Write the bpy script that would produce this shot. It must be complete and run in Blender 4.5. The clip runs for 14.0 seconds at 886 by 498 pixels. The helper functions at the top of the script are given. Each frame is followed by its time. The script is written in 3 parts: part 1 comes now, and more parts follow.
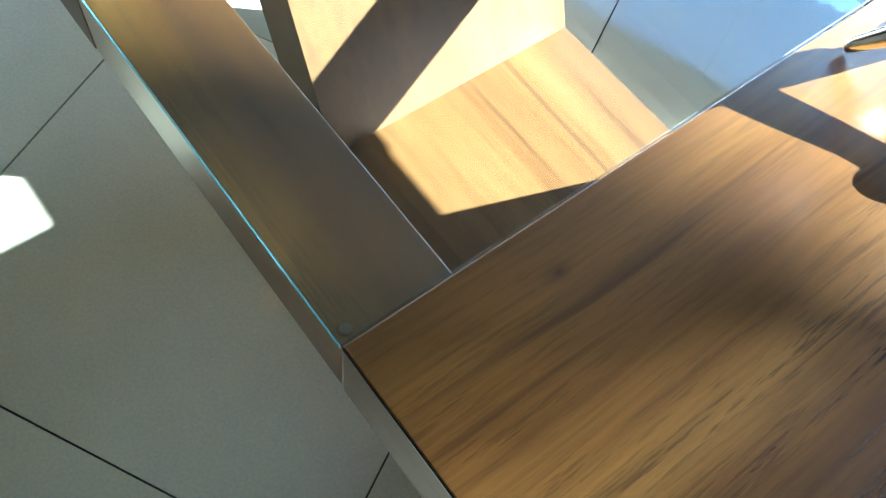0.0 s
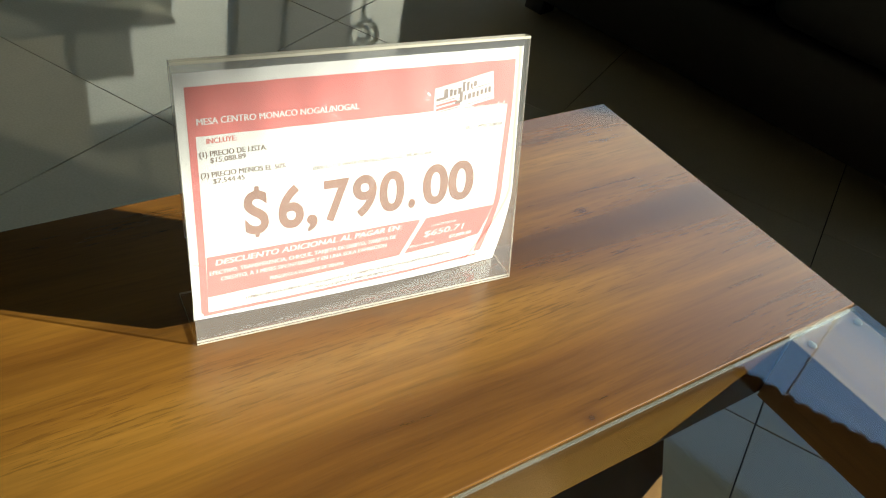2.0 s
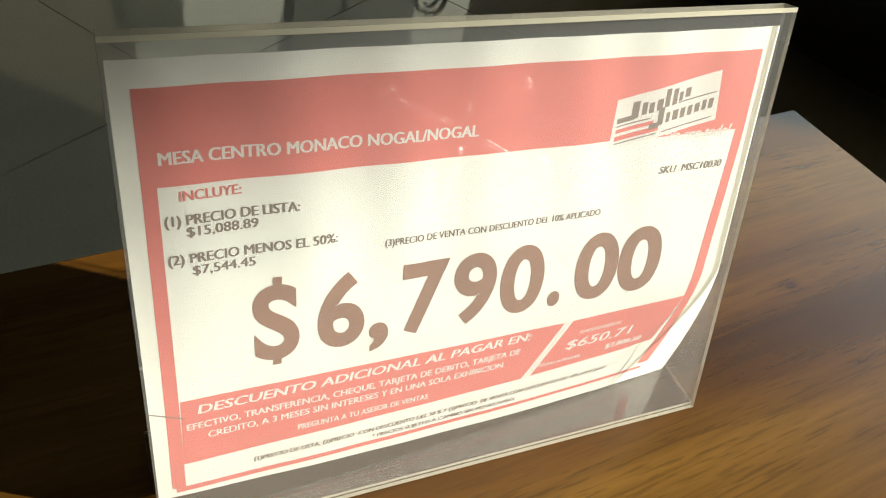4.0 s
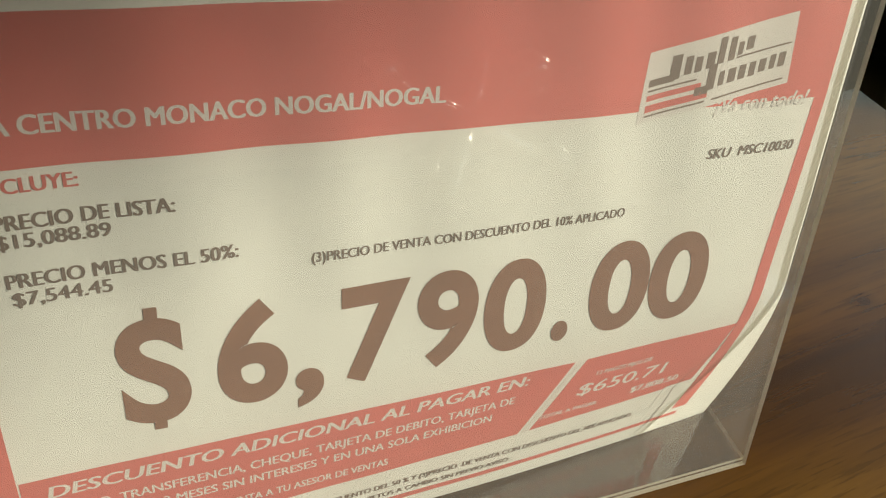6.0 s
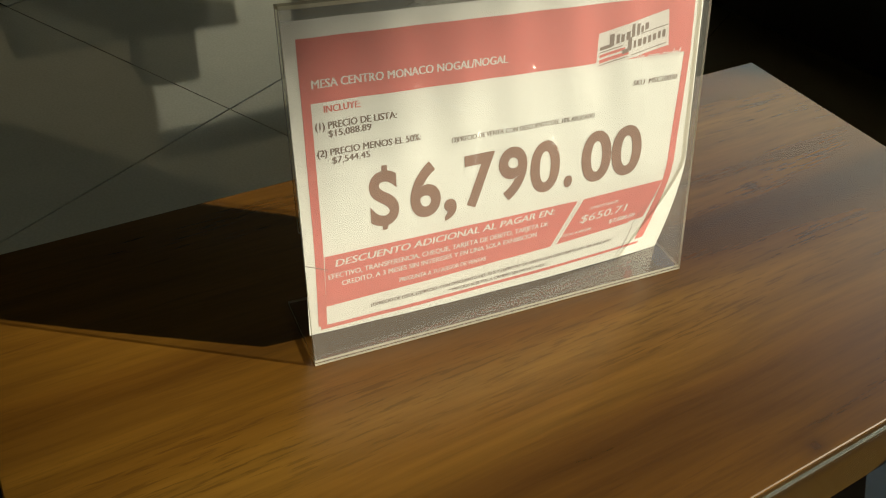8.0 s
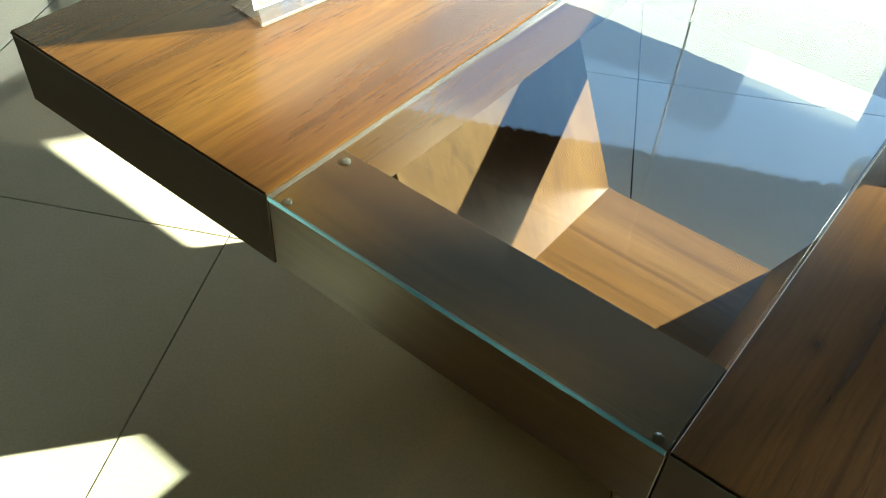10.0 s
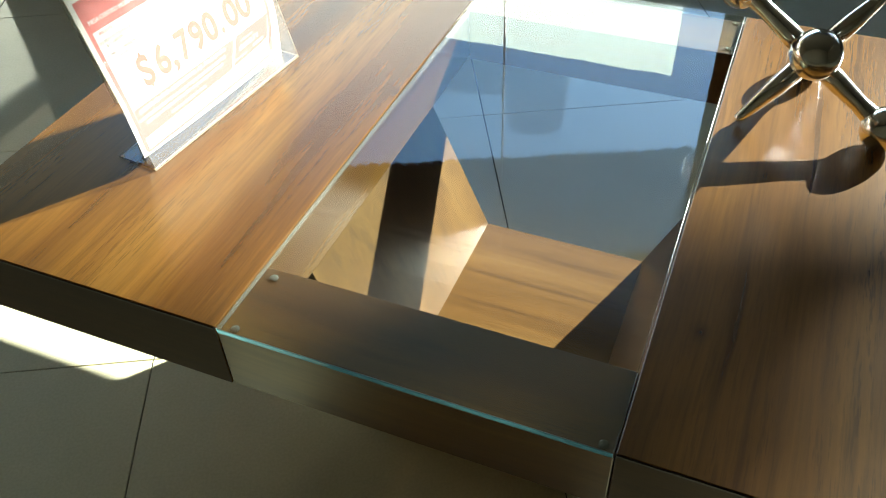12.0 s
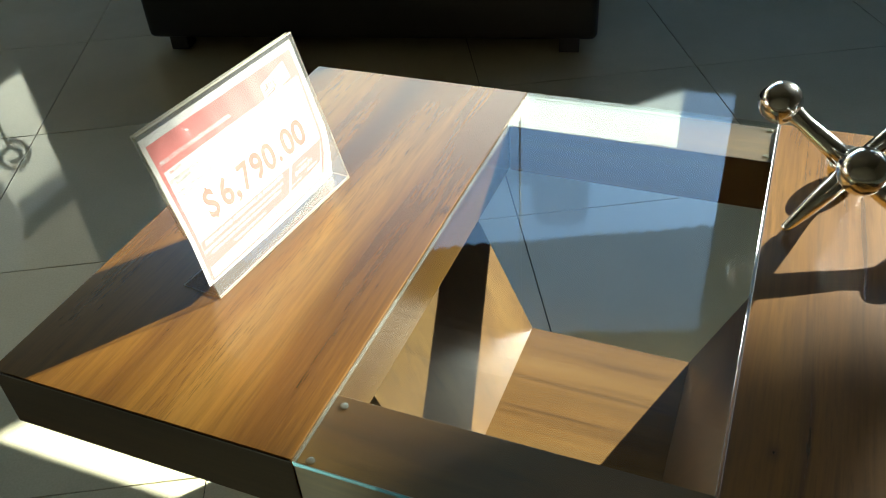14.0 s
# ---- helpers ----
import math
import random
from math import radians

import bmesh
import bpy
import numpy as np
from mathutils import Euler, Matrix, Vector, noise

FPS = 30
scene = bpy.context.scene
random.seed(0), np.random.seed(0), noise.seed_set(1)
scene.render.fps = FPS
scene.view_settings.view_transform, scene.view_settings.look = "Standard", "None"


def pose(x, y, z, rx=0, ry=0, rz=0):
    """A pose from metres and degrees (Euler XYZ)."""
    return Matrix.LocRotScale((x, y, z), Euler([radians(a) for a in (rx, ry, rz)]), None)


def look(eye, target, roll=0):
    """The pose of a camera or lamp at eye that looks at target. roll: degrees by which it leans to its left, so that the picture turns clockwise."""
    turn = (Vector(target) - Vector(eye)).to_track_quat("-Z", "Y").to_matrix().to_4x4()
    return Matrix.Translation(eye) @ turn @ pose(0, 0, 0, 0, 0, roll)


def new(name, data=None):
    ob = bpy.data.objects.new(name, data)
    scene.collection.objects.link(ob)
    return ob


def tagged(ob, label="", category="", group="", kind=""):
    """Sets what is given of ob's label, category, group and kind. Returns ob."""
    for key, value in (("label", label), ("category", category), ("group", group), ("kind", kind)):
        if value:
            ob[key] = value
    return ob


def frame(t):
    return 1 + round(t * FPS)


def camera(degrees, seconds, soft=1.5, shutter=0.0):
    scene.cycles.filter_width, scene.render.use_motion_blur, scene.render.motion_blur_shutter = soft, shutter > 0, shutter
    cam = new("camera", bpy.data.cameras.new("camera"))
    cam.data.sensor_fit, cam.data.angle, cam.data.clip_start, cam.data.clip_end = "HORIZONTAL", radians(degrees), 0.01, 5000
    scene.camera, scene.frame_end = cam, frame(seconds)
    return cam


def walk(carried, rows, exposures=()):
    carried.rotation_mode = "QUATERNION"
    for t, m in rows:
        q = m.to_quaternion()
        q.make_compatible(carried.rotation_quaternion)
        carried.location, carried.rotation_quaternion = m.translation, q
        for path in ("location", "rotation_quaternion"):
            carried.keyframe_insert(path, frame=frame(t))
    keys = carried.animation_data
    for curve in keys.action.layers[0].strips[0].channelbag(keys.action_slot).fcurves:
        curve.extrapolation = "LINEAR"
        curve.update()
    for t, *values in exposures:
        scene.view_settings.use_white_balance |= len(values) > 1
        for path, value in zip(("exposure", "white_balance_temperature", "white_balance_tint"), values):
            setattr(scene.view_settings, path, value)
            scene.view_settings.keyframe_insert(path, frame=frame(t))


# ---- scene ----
cam = camera(55.5, 14.0, soft=1.1)
PATH = [
    (0, (0.5763, -0.1169, 0.9676), (-0.0596, 0.5959, -0.7895), 12.12),
    (0.5, (0.4649, -0.1693, 0.9937), (-0.2479, 0.7501, -0.6331), 9.60),
    (1, (0.3707, -0.1193, 0.9896), (-0.5293, 0.9646, -0.4300), 9.64),
    (1.5, (0.2878, -0.0219, 0.9776), (-0.8111, 1.0460, -0.3077), 11.52),
    (2, (0.2408, 0.0306, 0.9463), (-0.9236, 1.0395, -0.3290), 12.61),
    (2.5, (0.2084, 0.0558, 0.9171), (-1.0011, 1.0297, -0.3432), 13.30),
    (3, (0.1432, 0.0822, 0.8718), (-1.0807, 1.0349, -0.3909), 14.16),
    (3.2, (0.1006, 0.0986, 0.8580), (-1.0917, 1.0570, -0.4305), 14.71),
    (5.3, (-0.0733, 0.2179, 0.7279), (-1.2628, 1.0559, -0.6442), 11.92),
    (5.5, (-0.0760, 0.2229, 0.7291), (-1.2671, 1.0655, -0.6389), 11.95),
    (6, (-0.0759, 0.2260, 0.7303), (-1.2687, 1.0648, -0.6385), 11.98),
    (6.5, (-0.0602, 0.2130, 0.7517), (-1.3006, 0.9904, -0.6110), 10.93),
    (7, (-0.0477, 0.2042, 0.7673), (-1.3414, 0.9387, -0.5694), 11.50),
    (7.5, (0.0103, 0.1527, 0.7882), (-1.2915, 0.8778, -0.5458), 11.56),
    (8, (0.1250, 0.0400, 0.8464), (-1.1096, 0.9213, -0.4571), 7.12),
    (8.5, (0.2410, -0.1565, 0.8880), (-0.8219, 0.9257, -0.4156), 7.62),
    (9, (0.3617, -0.2350, 0.9131), (-0.6181, 0.8888, -0.4199), 6.96),
    (9.2, (0.4073, -0.2632, 0.9096), (-0.5506, 0.8455, -0.4517), 6.58),
    (11.3, (0.4667, -0.4050, 0.9939), (-0.1319, 0.8355, -0.4562), -1.10),
    (11.5, (0.4553, -0.4055, 1.0021), (-0.1366, 0.8706, -0.4196), -0.95),
    (12, (0.4336, -0.4166, 1.0465), (-0.1544, 0.9115, -0.3284), -2.42),
    (12.5, (0.4427, -0.4376, 1.1024), (-0.1279, 0.9929, -0.1735), -4.71),
    (13, (0.4439, -0.4545, 1.1251), (-0.1330, 1.0003, -0.1202), -5.59),
    (13.5, (0.4262, -0.4589, 1.1161), (-0.1782, 0.9930, -0.1194), -5.80),
    (14, (0.3775, -0.4216, 1.1028), (-0.2752, 1.0098, -0.1322), -4.66),
]
EXPOSURES = [(0.0, 4.6, 4850, 1), (0.5, 3.8, 4700, -1), (1.0, 2.85, 5250, -3), (1.5, 2.35, 6300, -2), (3.2, 2.05, 6600, 0),
             (5.3, 0.7, 7300, -1), (6.5, 0.66, 7600, -1), (7.3, 0.69, 7700, -1), (8.0, 1.05, 7700, -1), (8.5, 1.75, 7100, -3), (9.2, 2.55, 6800, -4),
             (11.3, 3.1, 6300, -5), (12.5, 2.7, 6350, -4), (14.0, 2.75, 6350, -4)]
walk(cam, [(t, look(eye, target, roll)) for t, eye, target, roll in PATH], EXPOSURES)

# ---- sky and sun ----
SUN = Vector((1.14, 1.96, 1.0)).normalized()
world = bpy.data.worlds.new("sky")
scene.world = world
world.use_nodes = True
wn = world.node_tree.nodes
sky = wn.new("ShaderNodeTexSky")
sky.sky_type = 'NISHITA'
sky.sun_disc = False
sky.dust_density = 0.3
sky.ozone_density = 2.5
sky.sun_elevation = math.asin(SUN.z)
sky.sun_rotation = math.atan2(SUN.x, SUN.y)
world.node_tree.links.new(sky.outputs[0], wn["Background"].inputs[0])
wn["Background"].inputs[1].default_value = 0.1
sun_data = bpy.data.lights.new("sun", 'SUN')
sun_data.energy = 5.0
sun_data.angle = radians(0.53)
sun_data.color = (1.0, 0.955, 0.88)
sun = new("sun", sun_data)
sun.matrix_world = look(SUN * 20, (0, 0, 0))

# ---- materials ----


class Nodes:
    """A small helper to write node materials."""

    def __init__(self, name, **values):
        self.mat = bpy.data.materials.new(name)
        self.mat.use_nodes = True
        self.tree = self.mat.node_tree
        self.bsdf = self.tree.nodes["Principled BSDF"]
        self.set(**values)

    def set(self, **values):
        for key, value in values.items():
            socket = self.bsdf.inputs[key.replace("_", " ")]
            socket.default_value = (*value, 1) if isinstance(value, tuple) and len(value) == 3 else value

    def add(self, kind, **values):
        node = self.tree.nodes.new("ShaderNode" + kind)
        for key, value in values.items():
            node.inputs[key.replace("_", " ")].default_value = value
        return node

    def link(self, a, b):
        self.tree.links.new(a, b)

    def noise(self, coords, scale, detail=4.0, rough=0.55, stretch=(1, 1, 1), shift=(0, 0, 0)):
        m = self.add("Mapping")
        m.inputs["Scale"].default_value = stretch
        m.inputs["Location"].default_value = shift
        self.link(coords, m.inputs["Vector"])
        n = self.add("TexNoise", Scale=scale, Detail=detail, Roughness=rough)
        self.link(m.outputs[0], n.inputs["Vector"])
        return n.outputs["Fac"]

    def ramp(self, fac, *stops):
        r = self.add("ValToRGB")
        els = r.color_ramp.elements
        while len(els) < len(stops):
            els.new(0.5)
        for e, (p, c) in zip(els, stops):
            e.position = p
            e.color = (*c, 1) if isinstance(c, tuple) else (c, c, c, 1)
        self.link(fac, r.inputs[0])
        return r.outputs[0]

    def mix(self, fac, a, b, blend='MIX'):
        m = self.tree.nodes.new("ShaderNodeMix")
        m.data_type, m.blend_type = 'RGBA', blend
        for value, socket in ((fac, m.inputs[0]), (a, m.inputs[6]), (b, m.inputs[7])):
            if isinstance(value, bpy.types.NodeSocket):
                self.link(value, socket)
            else:
                socket.default_value = (*value, 1) if isinstance(value, tuple) else value
        return m.outputs[2]

    def bump(self, height, strength, distance=0.001):
        b = self.add("Bump", Strength=strength, Distance=distance)
        self.link(height, b.inputs["Height"])
        self.link(b.outputs[0], self.bsdf.inputs["Normal"])

    def coords(self, kind="Object"):
        return self.add("TexCoord").outputs[kind]


def walnut(name, along, tone=1.0, shift=(0, 0, 0), rough=0.27, knots=(), cast=(1.02, 0.99, 0.79), pores=(420.0, 0.4), lines=0.12, bands=1.0):
    """Satin walnut laminate; along is the axis of the grain."""
    n = Nodes(name, Roughness=rough, IOR=1.62)
    co = n.coords()

    def stretched(k):
        s = [1.0, 1.0, 1.0]
        s["xyz".index(along)] = k
        return s
    push = n.mix(0.035, (0.0, 0.0, 0.0), n.noise(co, 3.0, 3, 0.55, stretched(0.5), shift))
    warp = n.add("VectorMath")
    warp.operation = 'ADD'
    n.link(co, warp.inputs[0])
    n.link(push, warp.inputs[1])
    wco = warp.outputs[0]
    broad = n.noise(wco, 10.0, 3, 0.5, stretched(0.07), shift)
    middle = n.noise(wco, 34.0, 5, 0.6, stretched(0.045), shift)
    fibre = n.noise(wco, 210.0, 3, 0.6, stretched(0.03), shift)
    t = tone * 0.43
    mean = (0.262 * t, 0.124 * t, 0.028 * t)
    shades = ((0.125, 0.052, 0.012), (0.215, 0.094, 0.02), (0.285, 0.136, 0.029), (0.38, 0.2, 0.05))
    col = n.ramp(broad, *((p, tuple(m + bands * (c * t - m) for c, m in zip(shade, mean))) for p, shade in zip((0.32, 0.45, 0.57, 0.7), shades)))
    col = n.mix(0.42, col, n.ramp(middle, (0.3, (0.58, 0.55, 0.5)), (0.5, (1.0, 1.0, 1.0)), (0.72, (1.25, 1.25, 1.2))), 'MULTIPLY')
    fine = n.noise(wco, 85.0, 5, 0.65, stretched(0.06), shift)
    col = n.mix(0.42, col, n.ramp(fine, (0.32, (0.5, 0.46, 0.42)), (0.5, (1.0, 1.0, 1.0)), (0.7, (1.18, 1.18, 1.15))), 'MULTIPLY')
    col = n.mix(0.42, col, n.ramp(fibre, (0.3, (0.62, 0.58, 0.55)), (0.7, (1.12, 1.12, 1.1))), 'MULTIPLY')
    dash = n.ramp(n.noise(co, pores[0], 4, 0.6, stretched(0.06), shift), (0.53, 0.0), (0.61, 1.0))
    lane = n.ramp(n.noise(wco, 17.0, 4, 0.55, stretched(0.06), (shift[0] + 2.3, shift[1], shift[2] + 1.1)), (0.47, 0.1 * pores[1]), (0.62, pores[1]))
    line = n.ramp(n.noise(wco, 48.0, 3, 0.5, stretched(0.03), (shift[0] + 5.1, shift[1] + 1.7, shift[2])), (0.6, 0.0), (0.7, lines))
    col = n.mix(line, col, (0.075 * t, 0.032 * t, 0.011 * t))
    col = n.mix(n.mix(1.0, dash, lane, 'MULTIPLY'), col, (0.06 * t, 0.026 * t, 0.009 * t))
    col = n.mix(1.0, col, cast, 'MULTIPLY')
    for kx, ky, size in knots:
        m = n.add("Mapping")
        m.inputs["Location"].default_value = (-kx, -ky, -0.4265)
        n.link(co, m.inputs["Vector"])
        m2 = n.add("Mapping")
        m2.inputs["Scale"].default_value = (1.0, 0.62, 0.2)
        n.link(m.outputs[0], m2.inputs["Vector"])
        far = n.add("VectorMath")
        far.operation = 'LENGTH'
        n.link(m2.outputs[0], far.inputs[0])
        col = n.mix(n.ramp(far.outputs["Value"], (size * 0.45, 0.9), (size, 0.35), (size * 2.6, 0.0)), col, (0.03, 0.012, 0.005))
    n.link(col, n.bsdf.inputs["Base Color"])
    n.bump(fibre, 0.03, 0.0004)
    return n.mat


WOOD_Y = walnut("walnut_lengthwise", "y", 0.88, knots=((-0.009, 0.443, 0.004), (-0.23, 0.62, 0.003)), cast=(1.03, 0.985, 0.7), pores=(420.0, 0.35), lines=0.16)
WOOD_Y2 = walnut("walnut_lengthwise_second", "y", 0.76, (0.7, 0.31, 0.2), knots=((0.444, 0.161, 0.0042),), cast=(1.05, 0.98, 0.72), pores=(360.0, 0.65), lines=0.6)
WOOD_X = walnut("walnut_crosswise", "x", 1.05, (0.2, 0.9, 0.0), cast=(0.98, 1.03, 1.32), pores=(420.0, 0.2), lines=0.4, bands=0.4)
WOOD_XD = walnut("walnut_rail", "x", 0.95, (0.5, 0.2, 0.3), 0.4)
# Darker walnut copy: shade on the front and back faces put into the colour.
WOOD_SHADED = walnut("walnut_shaded_faces", "x", 0.38, (0.9, 0.1, 0.6), 0.8, lines=0.0)
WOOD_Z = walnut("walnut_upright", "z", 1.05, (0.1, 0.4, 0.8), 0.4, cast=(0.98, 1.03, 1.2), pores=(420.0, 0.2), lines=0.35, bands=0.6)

mats = {}


def plain(name, colour, rough=0.5, **more):
    """A painted or moulded surface with slight mottling of colour and gloss."""
    n = Nodes(name, Roughness=rough, **more)
    co = n.coords()
    f = n.noise(co, 11.0, 5, 0.6)
    dark, light = (tuple(c * k for c in colour) for k in (0.82, 1.12))
    n.link(n.ramp(f, (0.3, dark), (0.7, light)), n.bsdf.inputs["Base Color"])
    n.link(n.ramp(n.noise(co, 60.0, 3), (0.3, max(rough - 0.06, 0.02)), (0.7, min(rough + 0.06, 1))), n.bsdf.inputs["Roughness"])
    n.bump(n.noise(co, 140.0, 3), 0.08, 0.001)
    mats[name] = n.mat
    return n.mat


def tile_material():
    n = Nodes("grey_porcelain", Roughness=0.3, IOR=1.45)
    co = n.coords()
    info = n.add("ObjectInfo").outputs["Random"]
    cloud = n.noise(co, 3.2, 6, 0.62)
    speck = n.noise(co, 240.0, 2, 0.5)
    col = n.ramp(cloud, (0.3, (0.475, 0.445, 0.31)), (0.7, (0.555, 0.52, 0.37)))
    col = n.mix(0.3, col, n.ramp(speck, (0.35, (0.8, 0.8, 0.8)), (0.65, (1.1, 1.1, 1.1))), 'MULTIPLY')
    col = n.mix(0.5, col, n.ramp(info, (0.0, (0.92, 0.92, 0.92)), (1.0, (1.06, 1.06, 1.05))), 'MULTIPLY')
    n.link(col, n.bsdf.inputs["Base Color"])
    n.link(n.ramp(n.noise(co, 5.0, 3), (0.3, 0.03), (0.75, 0.07)), n.bsdf.inputs["Roughness"])
    return n.mat


TILE = tile_material()
GROUT = plain("dark_grout", (0.05, 0.05, 0.048), 0.9)
WALL = plain("wall_paint", (0.155, 0.128, 0.083), 0.85)
CEIL = plain("ceiling_paint", (0.2, 0.178, 0.13), 0.9)
STEEL = plain("dark_aluminium", (0.08, 0.08, 0.085), 0.4, Metallic=0.8)
AWNING = plain("awning_cloth", (0.05, 0.06, 0.07), 0.9)
STREET = plain("asphalt", (0.06, 0.06, 0.062), 0.9)
LEATHER = plain("dark_leather", (0.012, 0.010, 0.009), 0.5)
BROWN = plain("brown_veneer", (0.3, 0.17, 0.06), 0.5)
TAUPE = plain("dark_olive_veneer", (0.07, 0.065, 0.045), 0.55)
IRON = plain("wrought_iron", (0.02, 0.02, 0.02), 0.5, Metallic=0.6)
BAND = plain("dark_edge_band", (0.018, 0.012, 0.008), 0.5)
CHROME = Nodes("polished_chrome", Base_Color=(0.88, 0.87, 0.84), Roughness=0.16, Metallic=1.0).mat


def sheet_glass(name, tint, rough, clear=1.0):
    """Clear sheet: seen through, with a mirror gloss that grows towards grazing views."""
    n = Nodes(name)
    t = n.tree
    facing = n.add("LayerWeight", Blend=0.5).outputs["Facing"]
    power = n.add("Math")
    power.operation = 'POWER'
    n.link(facing, power.inputs[0])
    power.inputs[1].default_value = 5.0
    scale = n.add("Math")
    scale.operation = 'MULTIPLY_ADD'
    n.link(power.outputs[0], scale.inputs[0])
    scale.inputs[1].default_value, scale.inputs[2].default_value = 0.94, 0.06
    through_ = n.add("BsdfTransparent")
    through_.inputs[0].default_value = (*tint, 1)
    gloss = n.add("BsdfGlossy")
    gloss.inputs["Roughness"].default_value = rough
    both = n.add("MixShader")
    n.link(scale.outputs[0], both.inputs[0])
    n.link(through_.outputs[0], both.inputs[1])
    n.link(gloss.outputs[0], both.inputs[2])
    last = both.outputs[0]
    if clear < 1.0:
        body = n.add("MixShader")
        body.inputs[0].default_value = clear
        n.set(Base_Color=tint, Roughness=0.3)
        n.link(n.bsdf.outputs[0], body.inputs[1])
        n.link(last, body.inputs[2])
        last = body.outputs[0]
    n.link(last, t.nodes["Material Output"].inputs["Surface"])
    return n.mat


GLASS = sheet_glass("clear_glass", (0.955, 0.985, 0.975), 0.0)


def glass_edge(name, tint, rough):
    """Cut edge of a pane: light that runs inside the sheet leaves here, tinted."""
    n = Nodes(name)
    inner = n.add("BsdfTranslucent")
    inner.inputs[0].default_value = (*tint, 1)
    n.set(Base_Color=tuple(c * 0.5 for c in tint), Roughness=rough)
    both = n.add("MixShader")
    both.inputs[0].default_value = 0.35
    n.link(inner.outputs[0], both.inputs[1])
    n.link(n.bsdf.outputs[0], both.inputs[2])
    n.link(both.outputs[0], n.tree.nodes["Material Output"].inputs["Surface"])
    return n.mat


GLASS_EDGE = glass_edge("green_glass_edge", (0.09, 0.21, 0.22), 0.12)
# Paler tint on the front bevel paints the white highlight line.
GLASS_HIGHLIGHT = glass_edge("glass_arris_highlight", (0.42, 0.52, 0.53), 0.1)
# Whitish body on the other edges stands for glare along the seam.
GLASS_GLARE = sheet_glass("glass_edge_glare", (0.74, 0.8, 0.78), 0.2, 0.92)
RUBBER = sheet_glass("clear_bumper", (0.8, 0.78, 0.7), 0.15, 0.9)
ACRYLIC = sheet_glass("hazy_acrylic", (0.955, 0.955, 0.96), 0.0, 0.95)
ACRYLIC_CLEAR = sheet_glass("clear_acrylic", (0.96, 0.96, 0.965), 0.0)
ACRYLIC_EDGE = sheet_glass("acrylic_edge", (0.85, 0.8, 0.66), 0.2, 0.55)


def paper_material(name, colour, print_noise=0.05):
    n = Nodes(name, Roughness=0.62)
    co = n.coords()
    f = n.noise(co, 45.0, 4, 0.6)
    lo, hi = (tuple(c * k for c in colour) for k in (1 - print_noise, 1.0))
    n.link(n.ramp(f, (0.35, lo), (0.65, hi)), n.bsdf.inputs["Base Color"])
    n.bump(n.noise(co, 60.0, 3), 0.1, 0.0006)
    return n.mat


PAPER = paper_material("white_paper", (0.83, 0.83, 0.77), 0.03)
RED = paper_material("faded_red_ink", (0.68, 0.15, 0.125), 0.06)
INK = paper_material("brown_ink", (0.25, 0.105, 0.056), 0.12)
INK_SMALL = paper_material("grey_brown_ink", (0.2, 0.14, 0.11), 0.15)
INK_WHITE = paper_material("unprinted_letters", (0.76, 0.72, 0.68), 0.05)

# ---- mesh helpers ----


def mesh_object(name, bm, material, parent=None, smooth=False):
    data = bpy.data.meshes.new(name)
    bm.normal_update()
    bm.to_mesh(data)
    bm.free()
    for m in material if isinstance(material, (list, tuple)) else [material]:
        data.materials.append(m)
    if smooth:
        data.shade_smooth()
    ob = new(name, data)
    ob.parent = parent
    return ob


def part(name, bm, material, parent, label="", smooth=False):
    ob = mesh_object(name, bm, material, parent, smooth)
    return tagged(ob, label) if label else ob


def thing(name, label, category, at=(0, 0, 0), rz=0.0, group=""):
    ob = new(name)
    ob.empty_display_size = 0.1
    ob.matrix_basis = pose(*at, 0, 0, rz)
    return tagged(ob, label, category, group)


def structure(name, bm, material, label, category):
    return tagged(mesh_object(name, bm, material), label, category, "", "structure")


def box(x0, x1, y0, y1, z0, z1, bevel=0.0, segments=2, bm=None):
    bm = bm or bmesh.new()
    vs = bmesh.ops.create_cube(bm, size=1.0)["verts"]
    for v in vs:
        v.co = Vector(((x0 + x1) / 2 + v.co.x * (x1 - x0), (y0 + y1) / 2 + v.co.y * (y1 - y0), (z0 + z1) / 2 + v.co.z * (z1 - z0)))
    if bevel:
        edges = list({e for v in vs for e in v.link_edges})
        bmesh.ops.bevel(bm, geom=edges, offset=bevel, segments=segments, profile=0.5, affect='EDGES')
    return bm


def prism(outline, axis, a, b, bevel=0.0):
    """An outline of 2D points drawn out along an axis from a to b."""
    bm = bmesh.new()
    place = {"x": lambda p, q, d: (d, p, q), "y": lambda p, q, d: (p, d, q), "z": lambda p, q, d: (p, q, d)}[axis]
    low = [bm.verts.new(place(p, q, a)) for p, q in outline]
    high = [bm.verts.new(place(p, q, b)) for p, q in outline]
    bm.faces.new(low)
    bm.faces.new(high)
    for i in range(len(low)):
        j = (i + 1) % len(low)
        bm.faces.new((low[i], low[j], high[j], high[i]))
    bmesh.ops.recalc_face_normals(bm, faces=bm.faces)
    if bevel:
        bmesh.ops.bevel(bm, geom=list(bm.edges), offset=bevel, segments=2, profile=0.5, affect='EDGES')
    return bm


